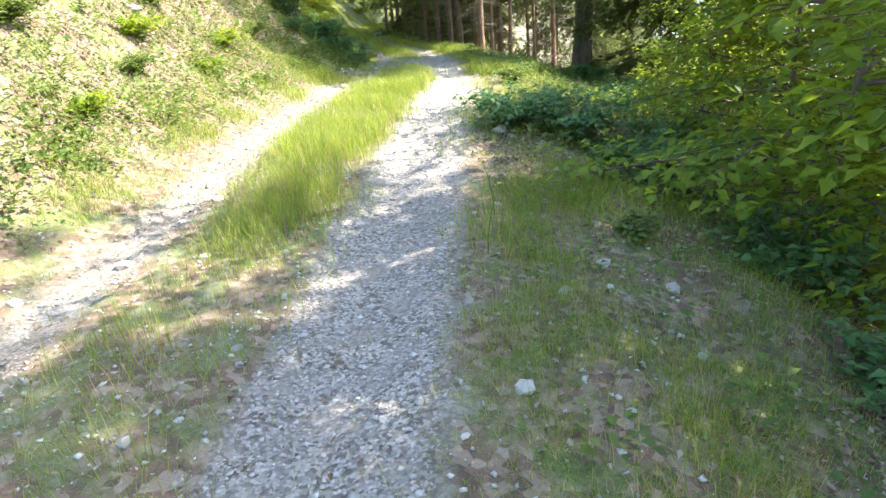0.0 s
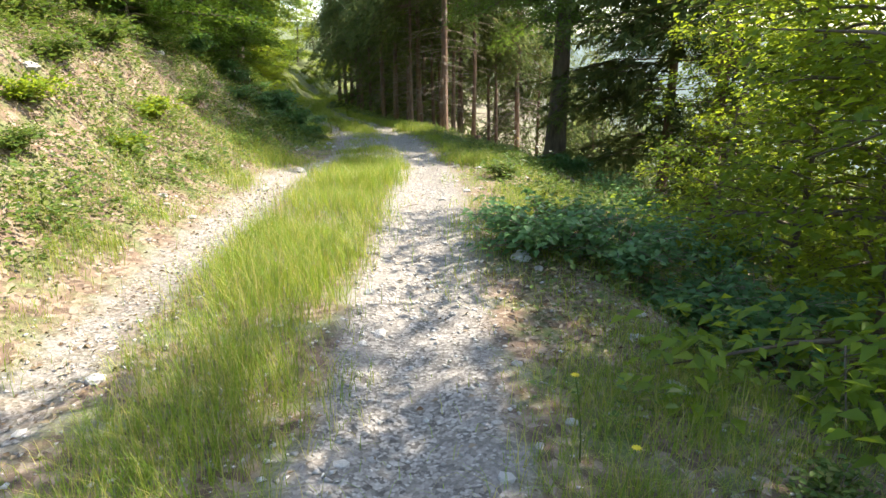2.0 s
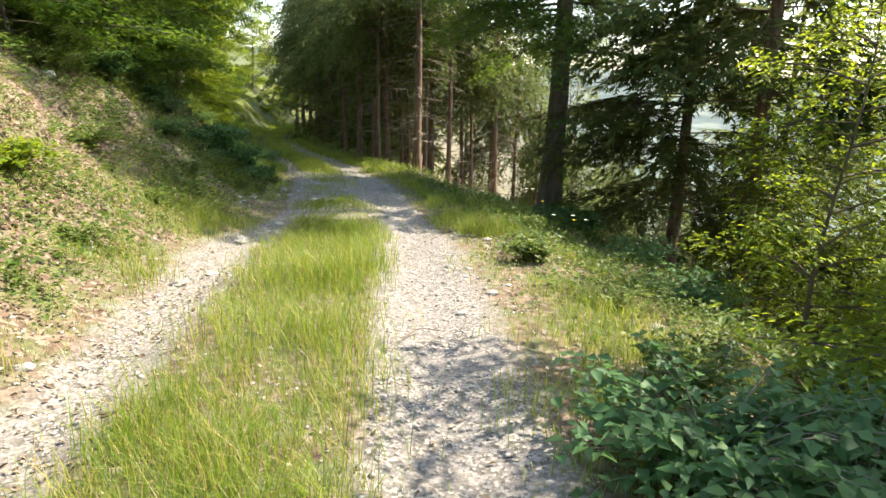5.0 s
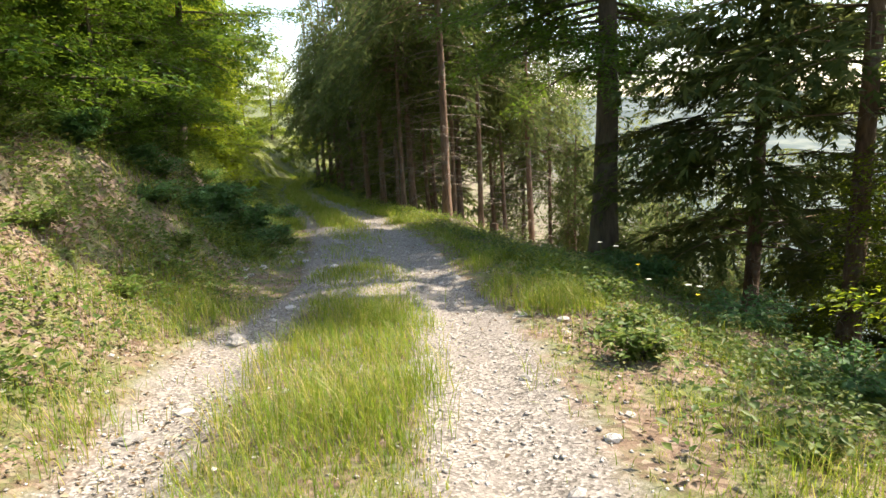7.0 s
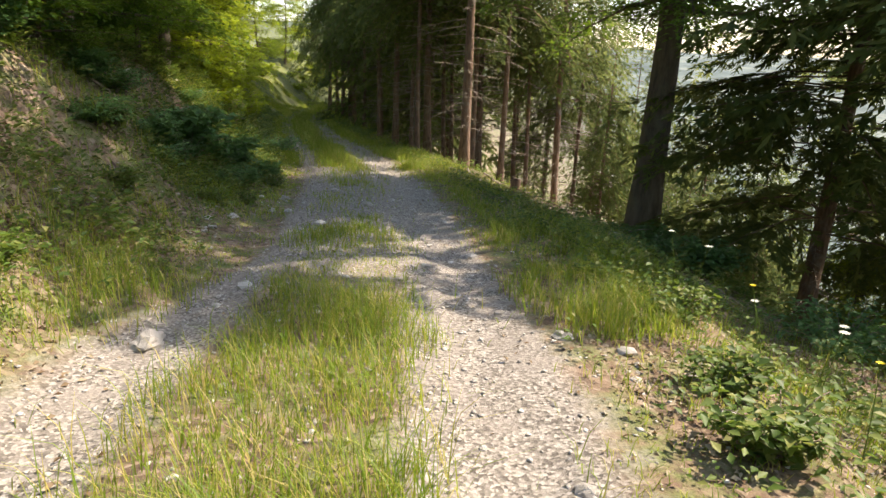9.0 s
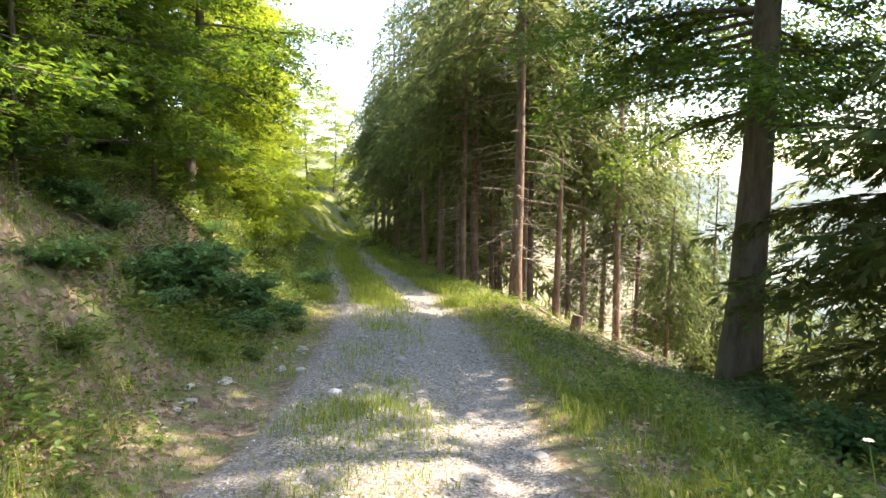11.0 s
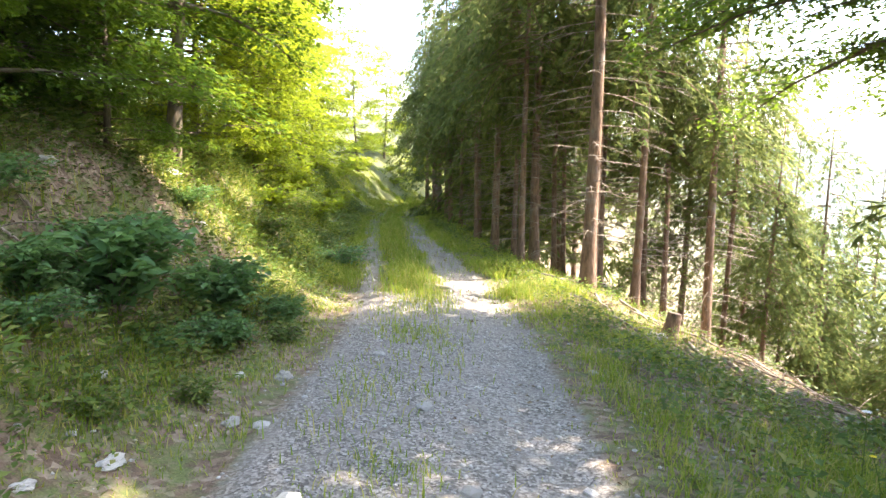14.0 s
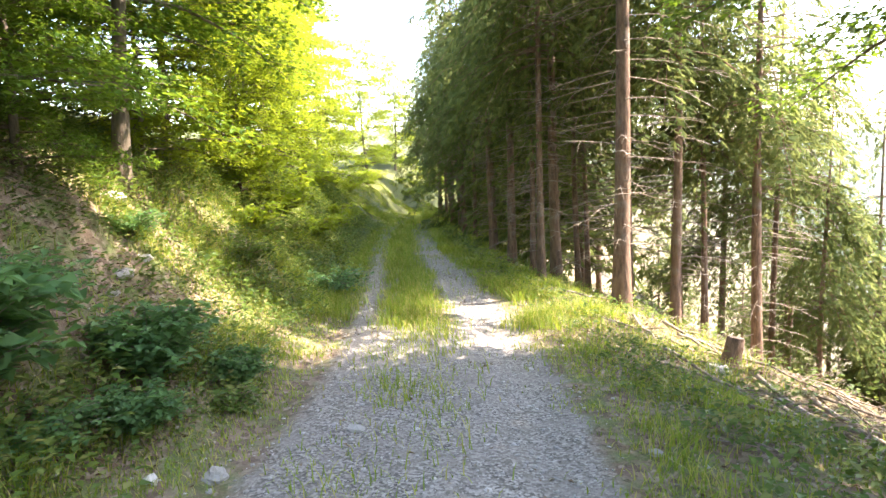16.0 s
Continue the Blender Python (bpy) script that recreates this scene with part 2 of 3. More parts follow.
def centre(y):
    """Where the middle of the track runs."""
    return table(y, [-400, 11, 15, 19.3, 22, 28, 33, 40, 48, 56, 66, 80, 140, 400], [-1.62, -1.62, -1.8, -2.3, -2.85, -4.3, -5.6, -7.2, -8.3, -8.0, -5.0, 2, 30, 100])


def bed(y):
    """How high the track lies."""
    return table(y, [-3000, -60, 0, 8, 22.5, 34, 45, 62, 90, 3000], [4, 2, 0, 0, -1.0, -1.8, -2.3, -2.7, -3.0, -6], 2.0)


CROSS_U = [-3000, -400, -150, -40, -15, -6, -3.8, -3.1, -2.5, -2.0, -1.6, -1.25, 1.4, 2.3, 3.0, 4.0, 5.0, 8, 15, 30, 120, 600, 3000]
CROSS_Z = [10, 10, 10, 8, 6, 3.1, 2.15, 1.65, 0.85, 0.36, 0.1, 0, 0, -0.06, -0.33, -0.72, -1.1, -2.9, -8, -18, -60, -105, -110]


def height(x, y):
    x, y = np.asarray(x, float), np.asarray(y, float)
    u = x - centre(y)
    z = bed(y) + table(u, CROSS_U, CROSS_Z, 0.15)
    off = np.clip((np.abs(u - 0.2) - 1.4) / 1.5, 0, 1)
    z += off * (0.16 * vnoise(x, y, 0.7) + 0.08 * vnoise(x + 9, y, 1.9) + 0.035 * vnoise(x, y + 5, 4.7))
    z += 0.012 * vnoise(x, y, 5.3) + 0.006 * vnoise(x, y, 13.0)
    z -= 0.05 * np.exp(-((u - 0.92) / 0.3) ** 2) + 0.05 * np.exp(-((u + 0.9) / 0.28) ** 2)
    r = np.hypot(x, y)
    hills = np.clip((r - 700) / 1500, 0, 1) * (x > 0)
    z += hills * (112 + 40 * vnoise(x, y, 0.0016) + 14 * vnoise(x, y, 0.006))
    return z


def narrowing(y):
    """How far the grassy foot of the bank creeps on to the track."""
    return 0.7 * np.clip((np.asarray(y, float) - 11.5) / 2.5, 0, 1)


def rut(y, u):
    """How stony the ground is, 0 to 1."""
    right = np.clip((u - 0.32) / 0.45, 0, 1) * np.clip((1.7 - 0.45 * narrowing(y) - u) / (0.7 - 0.45 * narrowing(y)), 0, 1)
    left = np.clip((u + 1.6 - narrowing(y)) / (0.6 - 0.4 * narrowing(y)), 0, 1) * np.clip((-0.32 - u) / 0.45, 0, 1)
    left = left * np.interp(y, [5, 9, 11, 13], [0.5, 0.64, 0.78, 1.0])
    bare = np.clip((y - 12.5) / 2, 0, 1) * np.clip((22.0 - y) / 2, 0, 1)
    mid = (np.abs(u) < 0.6) * (0.25 + 0.5 * bare)
    fade = np.clip(1 - (y - 26) / 24, 0.1, 1)
    return np.maximum(np.maximum(right, left) * fade, mid)


def stretch(lo, a, b, hi, step):
    """Coordinates at even steps from a to b, and ever wider ones out to lo and hi."""
    out = list(np.arange(a, b, step))
    s, v = step, out[-1]
    while v < hi:
        s *= 1.16
        v += s
        out.append(v)
    s, v = step, out[0]
    while v > lo:
        s *= 1.16
        v -= s
        out.insert(0, v)
    return np.array(out)


gx, gy = stretch(-2600, -6.5, 3.5, 2600, 0.08), stretch(-2600, 0.0, 30, 2600, 0.11)
X, Y = np.meshgrid(gx, gy)
Z = height(X, Y)
nx, ny = len(gx), len(gy)
i = (np.arange(ny - 1)[:, None] * nx + np.arange(nx - 1)[None]).ravel()
gm = mesh_from("ground", np.stack([X, Y, Z], -1).reshape(-1, 3), np.stack([i, i + 1, i + nx + 1, i + nx], -1), GROUND, True)
U = X - centre(Y)
for name, values in (("gravel", rut(Y, U)), ("turf", np.clip((Y - 20) / 12, 0, 0.85) * np.clip(1 - (U - 2) / 2, 0, 1)), ("hazy_meadow", np.clip(np.maximum((np.hypot(X, Y) - 60) / 60, (U - 30) / 20), 0, 1))):
    gm.attributes.new(name, "FLOAT", "POINT").data.foreach_set("value", values.astype(np.float32).ravel())
ground = tagged(new("ground", gm), "forest track of pale limestone gravel with soil banks and litter", "ground", kind="structure")


def on(x, y, dz=0.0):
    return (x, y, float(height(x, y)) + dz)


# ---- trees ----
def branch_points(start, heading, length, rise, droop, n=7):
    s = np.linspace(0, 1, n)[:, None]
    d = np.array([math.cos(heading), math.sin(heading), 0])
    return np.array(start) + d * s * length + np.array([0, 0, 1]) * (rise * s - droop * s * s) * length


def spruce(name, tall, radius, low, reach, droop, twig_step, dead_to, needle=0.2):
    """A spruce: straight trunk, dead twigs below, drooping needled boughs above."""
    root = new(name)
    s = np.linspace(0, 1, 14)
    sway = np.stack([0.06 * np.sin(s * 5), 0.05 * np.cos(s * 4) - 0.05, s * tall], -1)
    r = radius * (1 - s * 0.93) * (1 + 0.5 * np.exp(-s * tall / 0.35))
    sway[0, 2] = -0.6
    part("trunk", mesh_from("trunk", *tube(sway, r, 10, 0.03), SPRUCE_BARK, True), root)
    dead = []
    z = 0.7
    while z < dead_to:
        z += rng.uniform(0.05, 0.16)
        a, L = rng.uniform(0, 6.28), rng.uniform(0.35, 1.3) * min(1, reach / 2)
        p = branch_points((0, 0, z), a, L, rng.uniform(-0.1, 0.15), rng.uniform(0.05, 0.35), 4)
        dead.append(tube(p, [0.011, 0.008, 0.006, 0.003], 3))
        for k in (1, 2):
            for sgn in (-1, 1):
                q = branch_points(p[k], a + sgn * rng.uniform(0.5, 1.1), L * rng.uniform(0.2, 0.45), 0, rng.uniform(0, 0.5), 3)
                dead.append(tube(q, [0.006, 0.004, 0.002], 3))
    if dead:
        tagged(part("dead_wood", mesh_from("dead_wood", *joined(dead), DEADWOOD), root, "bare grey dead twigs"), kind="stuff")
    wood, P, A, N = [], [], [], []
    z = low
    while z < tall - 0.3:
        up = (z - low) / (tall - low)
        z += rng.uniform(0.3, 0.46) * (1 + 0.8 * (z > 7.5))
        for k in range(5 if z < 7.5 else 3):
            a = rng.uniform(0, 6.28)
            L = reach * (1 - up) ** 0.75 * rng.uniform(0.6, 1.1) + 0.25
            zz = z + rng.uniform(-0.2, 0.2)
            p = branch_points((0, 0, zz), a, L, rng.uniform(-0.05, 0.2) + 0.3 * up, droop * rng.uniform(0.6, 1.3))
            wood.append(tube(p[::3] if needle > 0.3 else p[::2], np.linspace(0.02, 0.004, 3 if needle > 0.3 else 4), 3))
            m = max(3, int(L / twig_step))
            for s0 in np.linspace(0.22, 1.0, m):
                at = np.array([np.interp(s0, np.linspace(0, 1, len(p)), p[:, c]) for c in range(3)])
                for sgn in (-1, 1):
                    b = a + sgn * rng.uniform(0.5, 1.0)
                    tl = (0.18 + 0.5 * L * 0.4 * (1.15 - s0)) * rng.uniform(0.6, 1.2)
                    hang = rng.uniform(0.3, 1.3) * (0.35 + 1.1 * droop)
                    kk = max(2, int(tl / (needle * 0.5)))
                    for w in np.linspace(0.1, 1, kk):
                        P.append(at + np.array([math.cos(b) * tl * w, math.sin(b) * tl * w, -hang * tl * w * w]))
                        c = b + rng.uniform(-0.45, 0.45)
                        A.append((math.cos(c), math.sin(c), -hang * w * 1.2 + rng.uniform(-0.3, 0.15)))
                        N.append((rng.uniform(-0.5, 0.5), rng.uniform(-0.5, 0.5), 1))
    n = len(P)
    tagged(part("branchwork", mesh_from("branchwork", *joined(wood), SPRUCE_BARK), root), kind="stuff")
    v, f = sprays(np.array(P), unit(np.array(A)), unit(np.array(N)), rng.uniform(1.0, 1.8, n) * needle, rng.uniform(0.7, 1.15, n) * needle)
    part("crown", mesh_from("crown", v, f, NEEDLE), root, "dark green drooping needles")
    return root


def broadleaf(name, tall, radius, low, reach, boughs, leaf, density, material, bark, lean=(0, 0), upper=0.6, stems=1, rise=0.35):
    """A leafy tree: trunk, limbs, and boughs whose twigs carry leaves in flat layers."""
    root = new(name)
    wood, P, A, N = [], [], [], []
    for k in range(stems):
        s = np.linspace(0, 1, 10)
        off = rng.uniform(-0.25, 0.25, 2) if stems > 1 else np.zeros(2)
        ln = np.array(lean) + (rng.uniform(-0.25, 0.25, 2) if stems > 1 else 0)
        axis = np.stack([off[0] + ln[0] * tall * s + 0.08 * np.sin(s * 6 + k), off[1] + ln[1] * tall * s + 0.08 * np.cos(s * 5 + k) - 0.08, s * tall], -1)
        axis[0, 2] = -0.5
        r = radius * (1 - 0.9 * s) * (1 + 0.45 * np.exp(-s * tall / 0.4))
        part("trunk", mesh_from("trunk", *tube(axis, r, 12, 0.035), bark, True), root)
        for j in range(boughs // stems):
            h = low + (tall - low) * ((j + rng.uniform(0, 1)) / (boughs / stems)) ** 0.9
            up = (h - low) / max(0.1, tall - low)
            at = np.array([np.interp(h, axis[:, 2], axis[:, c]) for c in range(3)])
            a = rng.uniform(0, 6.28)
            L = reach * (1 - upper * up) * rng.uniform(0.55, 1.1)
            p = branch_points(at, a, L, rise * rng.uniform(0.3, 1.4), rng.uniform(0.1, 0.4))
            wood.append(tube(p[::2], np.linspace(0.032 * L / 2.5, 0.004, 4), 4))
            m = max(3, int(L / 0.22))
            for s0 in np.linspace(0.2, 1.0, m):
                q = np.array([np.interp(s0, np.linspace(0, 1, len(p)), p[:, c]) for c in range(3)])
                for sgn in (-1, 1):
                    b = a + sgn * rng.uniform(0.4, 1.1)
                    tl = (0.25 + 0.42 * L * (1.1 - s0)) * rng.uniform(0.5, 1.15)
                    tip = q + np.array([math.cos(b) * tl, math.sin(b) * tl, rng.uniform(-0.18, 0.1) * tl])
                    if tl > 0.55:
                        wood.append(tube(np.array([q, tip]), [0.007, 0.002], 3))
                    cnt = max(3, int(tl * density))
                    w = rng.uniform(0.05, 1, cnt)[:, None]
                    P.append(q + (tip - q) * w + rng.normal(0, 0.04, (cnt, 3)) * [1, 1, 2.2])
                    c = b + rng.choice([-1, 1], cnt) * rng.uniform(0.4, 1.2, cnt)
                    A.append(np.stack([np.cos(c), np.sin(c), rng.uniform(-0.55, 0.15, cnt)], -1))
                    N.append(np.stack([rng.uniform(-0.45, 0.45, cnt), rng.uniform(-0.45, 0.45, cnt), np.ones(cnt)], -1))
    P, A, N = np.concatenate(P), unit(np.concatenate(A)), unit(np.concatenate(N))
    n = len(P)
    tagged(part("branchwork", mesh_from("branchwork", *joined(wood), bark), root), kind="stuff")
    L = rng.uniform(0.7, 1.25, n) * leaf
    v, f = leaves(P, A, N, L, L * rng.uniform(0.5, 0.68, n))
    part("crown", mesh_from("crown", v, f, material), root)
    return root


def planted(ob, spots, group):
    """Sets ob on the first of the spots (x, y, turn, scale) and copies of it on the others."""
    for k, (x, y, turn, size) in enumerate(spots):
        m = pose(*on(x, y, -0.03), 0, 0, turn)
        if k == 0:
            first = m, size
            continue
        c = copy_thing(ob, m)
        c.scale = (size, size, size)
        tagged(c, group=group)
    ob.matrix_basis = first[0]
    ob.scale = (first[1],) * 3
    tagged(ob, group=group)


def along(y, u):
    return float(centre(y)) + u


# spruces below the track
tall_spruce = tagged(spruce("spruce_tree", 12.5, 0.125, 5.0, 2.3, 0.65, 0.17, 6.2, 0.15), "tall spruce with bare reddish trunk and drooping boughs", "tree")
planted(tall_spruce, [(-0.2, 23.65, 0, 1.0), (-1.05, 28.2, 140, 1.0), (-2.2, 31.6, 60, 0.95), (2.7, 27.2, 200, 0.9), (0.6, 29.8, 100, 1.05), (-3.1, 36.5, 300, 1.0), (-1.0, 34.2, 20, 0.9), (-5.0, 42.5, 250, 1.05)], "spruces below the track")
slim_spruce = tagged(spruce("spruce_tree", 11.5, 0.085, 4.3, 1.6, 0.75, 0.17, 5.6, 0.15), "slim spruce with dead lower twigs", "tree")
planted(slim_spruce, [(0.88, 25.6, 0, 1.0), (0.2, 26.9, 50, 0.95), (2.0, 28.4, 250, 0.9), (-0.5, 30.6, 190, 0.95), (-1.35, 26.6, 90, 0.9), (-1.6, 29.6, 30, 0.85), (1.9, 30.5, 210, 1.0), (3.9, 30.2, 70, 1.0), (-2.9, 33.8, 160, 1.0), (5.2, 33.0, 10, 1.0), (-0.2, 32, 260, 0.95),
                      (2.5, 35, 75, 1), (-4.0, 38.8, 5, 1.0), (7.5, 36, 120, 1.0), (-1.5, 40, 222, 1.0), (-6.3, 46.5, 44, 1.0)], "spruces below the track")
full_spruce = tagged(spruce("spruce_tree", 10.5, 0.10, 2.5, 1.7, 0.85, 0.16, 4.2, 0.15), "sunlit spruce with boughs hanging low", "tree")
planted(full_spruce, [(4.6, 29.2, 120, 0.75), (3.2, 32.0, 40, 1.0), (6.6, 31.0, 250, 0.9), (-4.6, 40.5, 180, 1.1), (-5.6, 44.0, 80, 1.15), (-7.2, 50.0, 10, 1.2), (-7.6, 56.5, 130, 1.2), (0.5, 38, 77, 1.1), (9.5, 34.5, 33, 1.0),
                      (10.5, 29.5, 99, 0.8)], "low-boughed spruces below the track")
far_spruce = tagged(spruce("spruce_tree", 13, 0.10, 1.2, 2.3, 0.6, 0.42, 0.5, 0.36), "distant spruce in the wood down the slope", "tree")
slope_spots = []
for k in range(14):
    yy = rng.uniform(30, 60)
    slope_spots.append((along(yy, rng.uniform(12, 30)), yy, rng.uniform(0, 360), rng.uniform(0.5, 0.8)))
for k in range(12):
    yy = rng.uniform(8, 26)
    slope_spots.append((along(yy, rng.uniform(17, 30)), yy, rng.uniform(0, 360), rng.uniform(0.45, 0.7)))
for k in range(34):
    yy = rng.uniform(15, 36)
    slope_spots.append((along(yy, rng.uniform(11, 19)), yy, rng.uniform(0, 360), rng.uniform(0.36, 0.6)))
for k in range(14):
    yy = 35 + 2 * k
    slope_spots.append((along(yy, rng.uniform(3.4, 6)), yy, rng.uniform(0, 360), rng.uniform(0.85, 1.2)))
slope_spots += [(-9.6, 67.0, 20, 0.6), (-7.2, 70.0, 120, 0.65), (-4.6, 72.0, 220, 0.6), (-11.6, 66.0, 320, 0.5)]
planted(far_spruce, slope_spots, "spruce wood down the slope")
# dark firs on the steep side
dark_fir = tagged(spruce("fir_tree", 13.5, 0.15, 1.6, 3.3, 0.22, 0.15, 2.4, 0.2), "dark fir with wide flat boughs on the slope", "tree")
planted(dark_fir, [(5.3, 18.5, 0, 1.0), (8.8, 20.5, 75, 1.0), (8.6, 12.4, 220, 0.85), (11.5, 16.0, 20, 0.9), (13.5, 21.5, 99, 0.9)], "firs on the slope")

tall_shade_fir = tagged(spruce("fir_tree", 20, 0.17, 4.2, 3.6, 0.25, 0.22, 4.5, 0.3), "tall dark fir with a bare lower trunk, shading the track from the slope", "tree")
# All but the first stand out of view, added to shade the near track.
planted(tall_shade_fir, [(5.4, 15.8, 0, 0.92), (8.8, 2.4, 40, 1.0), (8.4, 5.4, 200, 1.12), (8.8, 8.6, 300, 0.75)], "tall firs on the slope")

# the large beech at the edge
beech = tagged(broadleaf("beech_tree", 13.5, 0.265, 3.9, 3.1, 170, 0.085, 52, BEECH_LEAF, BEECH_BARK, (0.01, -0.005), 0.12, 1, 0.0), "large beech with a smooth dark trunk and overhanging boughs", "tree")
beech.matrix_basis = pose(*on(2.64, 19.3, -0.05))

# broadleaf trees on the upper bank
bank_tree = tagged(broadleaf("beech_tree", 9.0, 0.09, 0.1, 2.9, 92, 0.09, 52, BEECH_LEAF, BEECH_BARK, (0.03, 0), 0.45, 1, 0.1), "young beech with layered green leaves beside the track", "tree")
planted(bank_tree, [(-5.9, 14.6, 0, 0.9), (-5.8, 17.6, 100, 0.85), (-7.6, 20.6, 200, 1.05), (-6.6, 11.6, 300, 0.9), (-7.9, 7.6, 40, 0.85), (-8.6, 16.4, 150, 1.1), (-5.3, 16.0, 80, 0.42), (-5.6, 19.2, 30, 0.42), (-5.4, 13.2, 250, 0.36), (-9.0, 12.6, 70, 1.1), (-7.2, 18.4, 20, 1.0), (-7.6, 14.2, 60, 0.9), (-8.4, 18.6, 240, 1.0), (-9.6, 15.2, 190, 1.0), (-6.4, 16.6, 10, 0.5), (-6.5, 19.0, 130, 0.5), (-6.2, 14.0, 220, 0.45), (-6.8, 9.6, 260, 0.9), (-10.6, 17.6, 300, 1.25), (-10.2, 23.0, 140, 1.2), (-9.4, 20.0, 170, 1.15)], "beeches on the bank")
leaning = tagged(broadleaf("leaning_tree", 9.0, 0.09, 1.7, 2.6, 70, 0.085, 60, BEECH_LEAF, BEECH_BARK, (0.10, 0.02), 0.45), "leaning broadleaf tree with a forked pale base", "tree")
leaning.matrix_basis = pose(*on(-5.95, 21.0, -0.03))
light_tree = tagged(broadleaf("bank_tree", 8.5, 0.08, 0.1, 2.8, 84, 0.105, 42, SUNLIT_YOUNG_LEAF, BEECH_BARK, (0.04, 0), 0.5, 1, 0.15), "sunlit yellow-green tree on the bank", "tree")
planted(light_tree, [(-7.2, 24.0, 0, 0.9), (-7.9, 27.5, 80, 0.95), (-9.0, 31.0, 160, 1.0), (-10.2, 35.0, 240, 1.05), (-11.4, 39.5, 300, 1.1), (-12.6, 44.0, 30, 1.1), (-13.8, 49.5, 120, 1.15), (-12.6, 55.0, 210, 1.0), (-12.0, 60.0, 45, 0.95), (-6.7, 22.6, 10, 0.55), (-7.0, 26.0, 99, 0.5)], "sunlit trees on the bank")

# saplings at the edge of the slope
sapling = tagged(broadleaf("beech_sapling", 4.8, 0.03, 0.3, 1.7, 40, 0.08, 46, SUNLIT_YOUNG_LEAF, BEECH_BARK, (-0.02, 0), 0.3), "beech sapling with bright layered leaves", "sapling")
# The two at y below 2 are unseen, added to shade the start of the track.
planted(sapling, [(3.0, 8.2, 0, 1.0), (3.5, 11.0, 120, 0.9), (3.2, 7.0, 210, 1.05), (2.7, 5.2, 40, 1.25), (3.4, 3.4, 300, 1.25), (4.6, 9.4, 80, 1.0), (4.6, 6.2, 160, 1.3), (3.8, 1.4, 250, 1.25), (3.6, -0.8, 20, 1.25), (6.0, 12.5, 70, 0.9), (5.6, 15.0, 190, 0.8), (8.0, 14.0, 260, 0.9), (9.5, 18.0, 120, 0.9), (7.0, 9.5, 330, 1.0), (6.8, 19.5, 20, 0.6)], "beech saplings on the slope edge")


# ---- shrubs and plants ----
def shrub(name, radius, tall, count, leaf, material, label):
    """A low bush of arching stems with leaves."""
    root = tagged(new(name), label, "shrub")
    wood, P, A, N = [], [], [], []
    for k in range(count):
        a, L = rng.uniform(0, 6.28), radius * rng.uniform(0.5, 1.1)
        hgt = tall * rng.uniform(0.5, 1.1)
        s = np.linspace(0, 1, 6)[:, None]
        d = np.array([math.cos(a), math.sin(a), 0])
        p = d * L * s ** 1.3 + np.array([0, 0, 1]) * hgt * (1.7 * s - 0.9 * s * s) - [0, 0, 0.04]
        wood.append(tube(p, np.linspace(0.007, 0.002, 6), 3))
        for s0 in np.linspace(0.3, 1, 9):
            q = np.array([np.interp(s0, s[:, 0], p[:, c]) for c in range(3)])
            for g in range(3):
                P.append(q + rng.normal(0, 0.03, 3))
                c = rng.uniform(0, 6.28)
                A.append((math.cos(c), math.sin(c), rng.uniform(-0.4, 0.3)))
                N.append((rng.uniform(-0.5, 0.5), rng.uniform(-0.5, 0.5), 1))
    n = len(P)
    tagged(part("stalk_work", mesh_from("stalk_work", *joined(wood), DEADWOOD), root), kind="stuff")
    L = rng.uniform(0.6, 1.25, n) * leaf
    v, f = leaves(np.array(P), unit(np.array(A)), unit(np.array(N)), L, L * rng.uniform(0.55, 0.8, n))
    part("foliage", mesh_from("foliage", v, f, material), root)
    return root


bramble = shrub("bramble_bush", 0.75, 0.62, 62, 0.085, BRAMBLE, "dense green bramble bush at the track edge")
planted(bramble, [(0.3, 6.95, 0, 0.85), (0.9, 6.85, 130, 0.85), (1.3, 6.4, 30, 0.7), (1.7, 6.2, 240, 1.0), (-4.55, 17.6, 20, 0.85), (-4.15, 18.6, 200, 0.62), (-3.85, 17.2, 300, 0.5), (2.3, 8.3, 10, 0.9), (2.2, 11.2, 50, 0.8), (2.0, 4.2, 90, 0.9), (2.1, 2.6, 10, 0.8), (2.6, 13.6, 99, 0.8), (1.9, 16.6, 10, 0.6), (-5.4, 15.8, 0, 0.8), (-4.6, 24.0, 60, 0.8), (-5.2, 20.0, 60, 0.5), (-4.1, 16.2, 10, 0.5), (-4.4, 15.2, 130, 0.55), (-3.7, 17.9, 220, 0.35), (-4.9, 16.8, 30, 0.6)], "bramble bushes")
bank_shrub = shrub("leafy_shrub", 0.5, 0.5, 44, 0.07, HERB, "leafy green shrub on the bank")
big_bush = shrub("maple_bush", 0.6, 0.95, 60, 0.125, BRAMBLE, "dark green bush with broad leaves on the bank")
planted(big_bush, [(-4.15, 17.05, 0, 0.95), (-3.95, 18.35, 90, 0.7), (-3.65, 17.7, 200, 0.42), (-4.9, 16.2, 300, 0.5), (-3.6, 18.9, 150, 0.4), (-4.9, 14.6, 70, 0.6), (-4.3, 16.4, 10, 0.5), (2.3, 17.6, 0, 0.6), (2.0, 18.4, 60, 0.5), (2.5, 16.2, 160, 0.7)], "broad-leaved bushes")
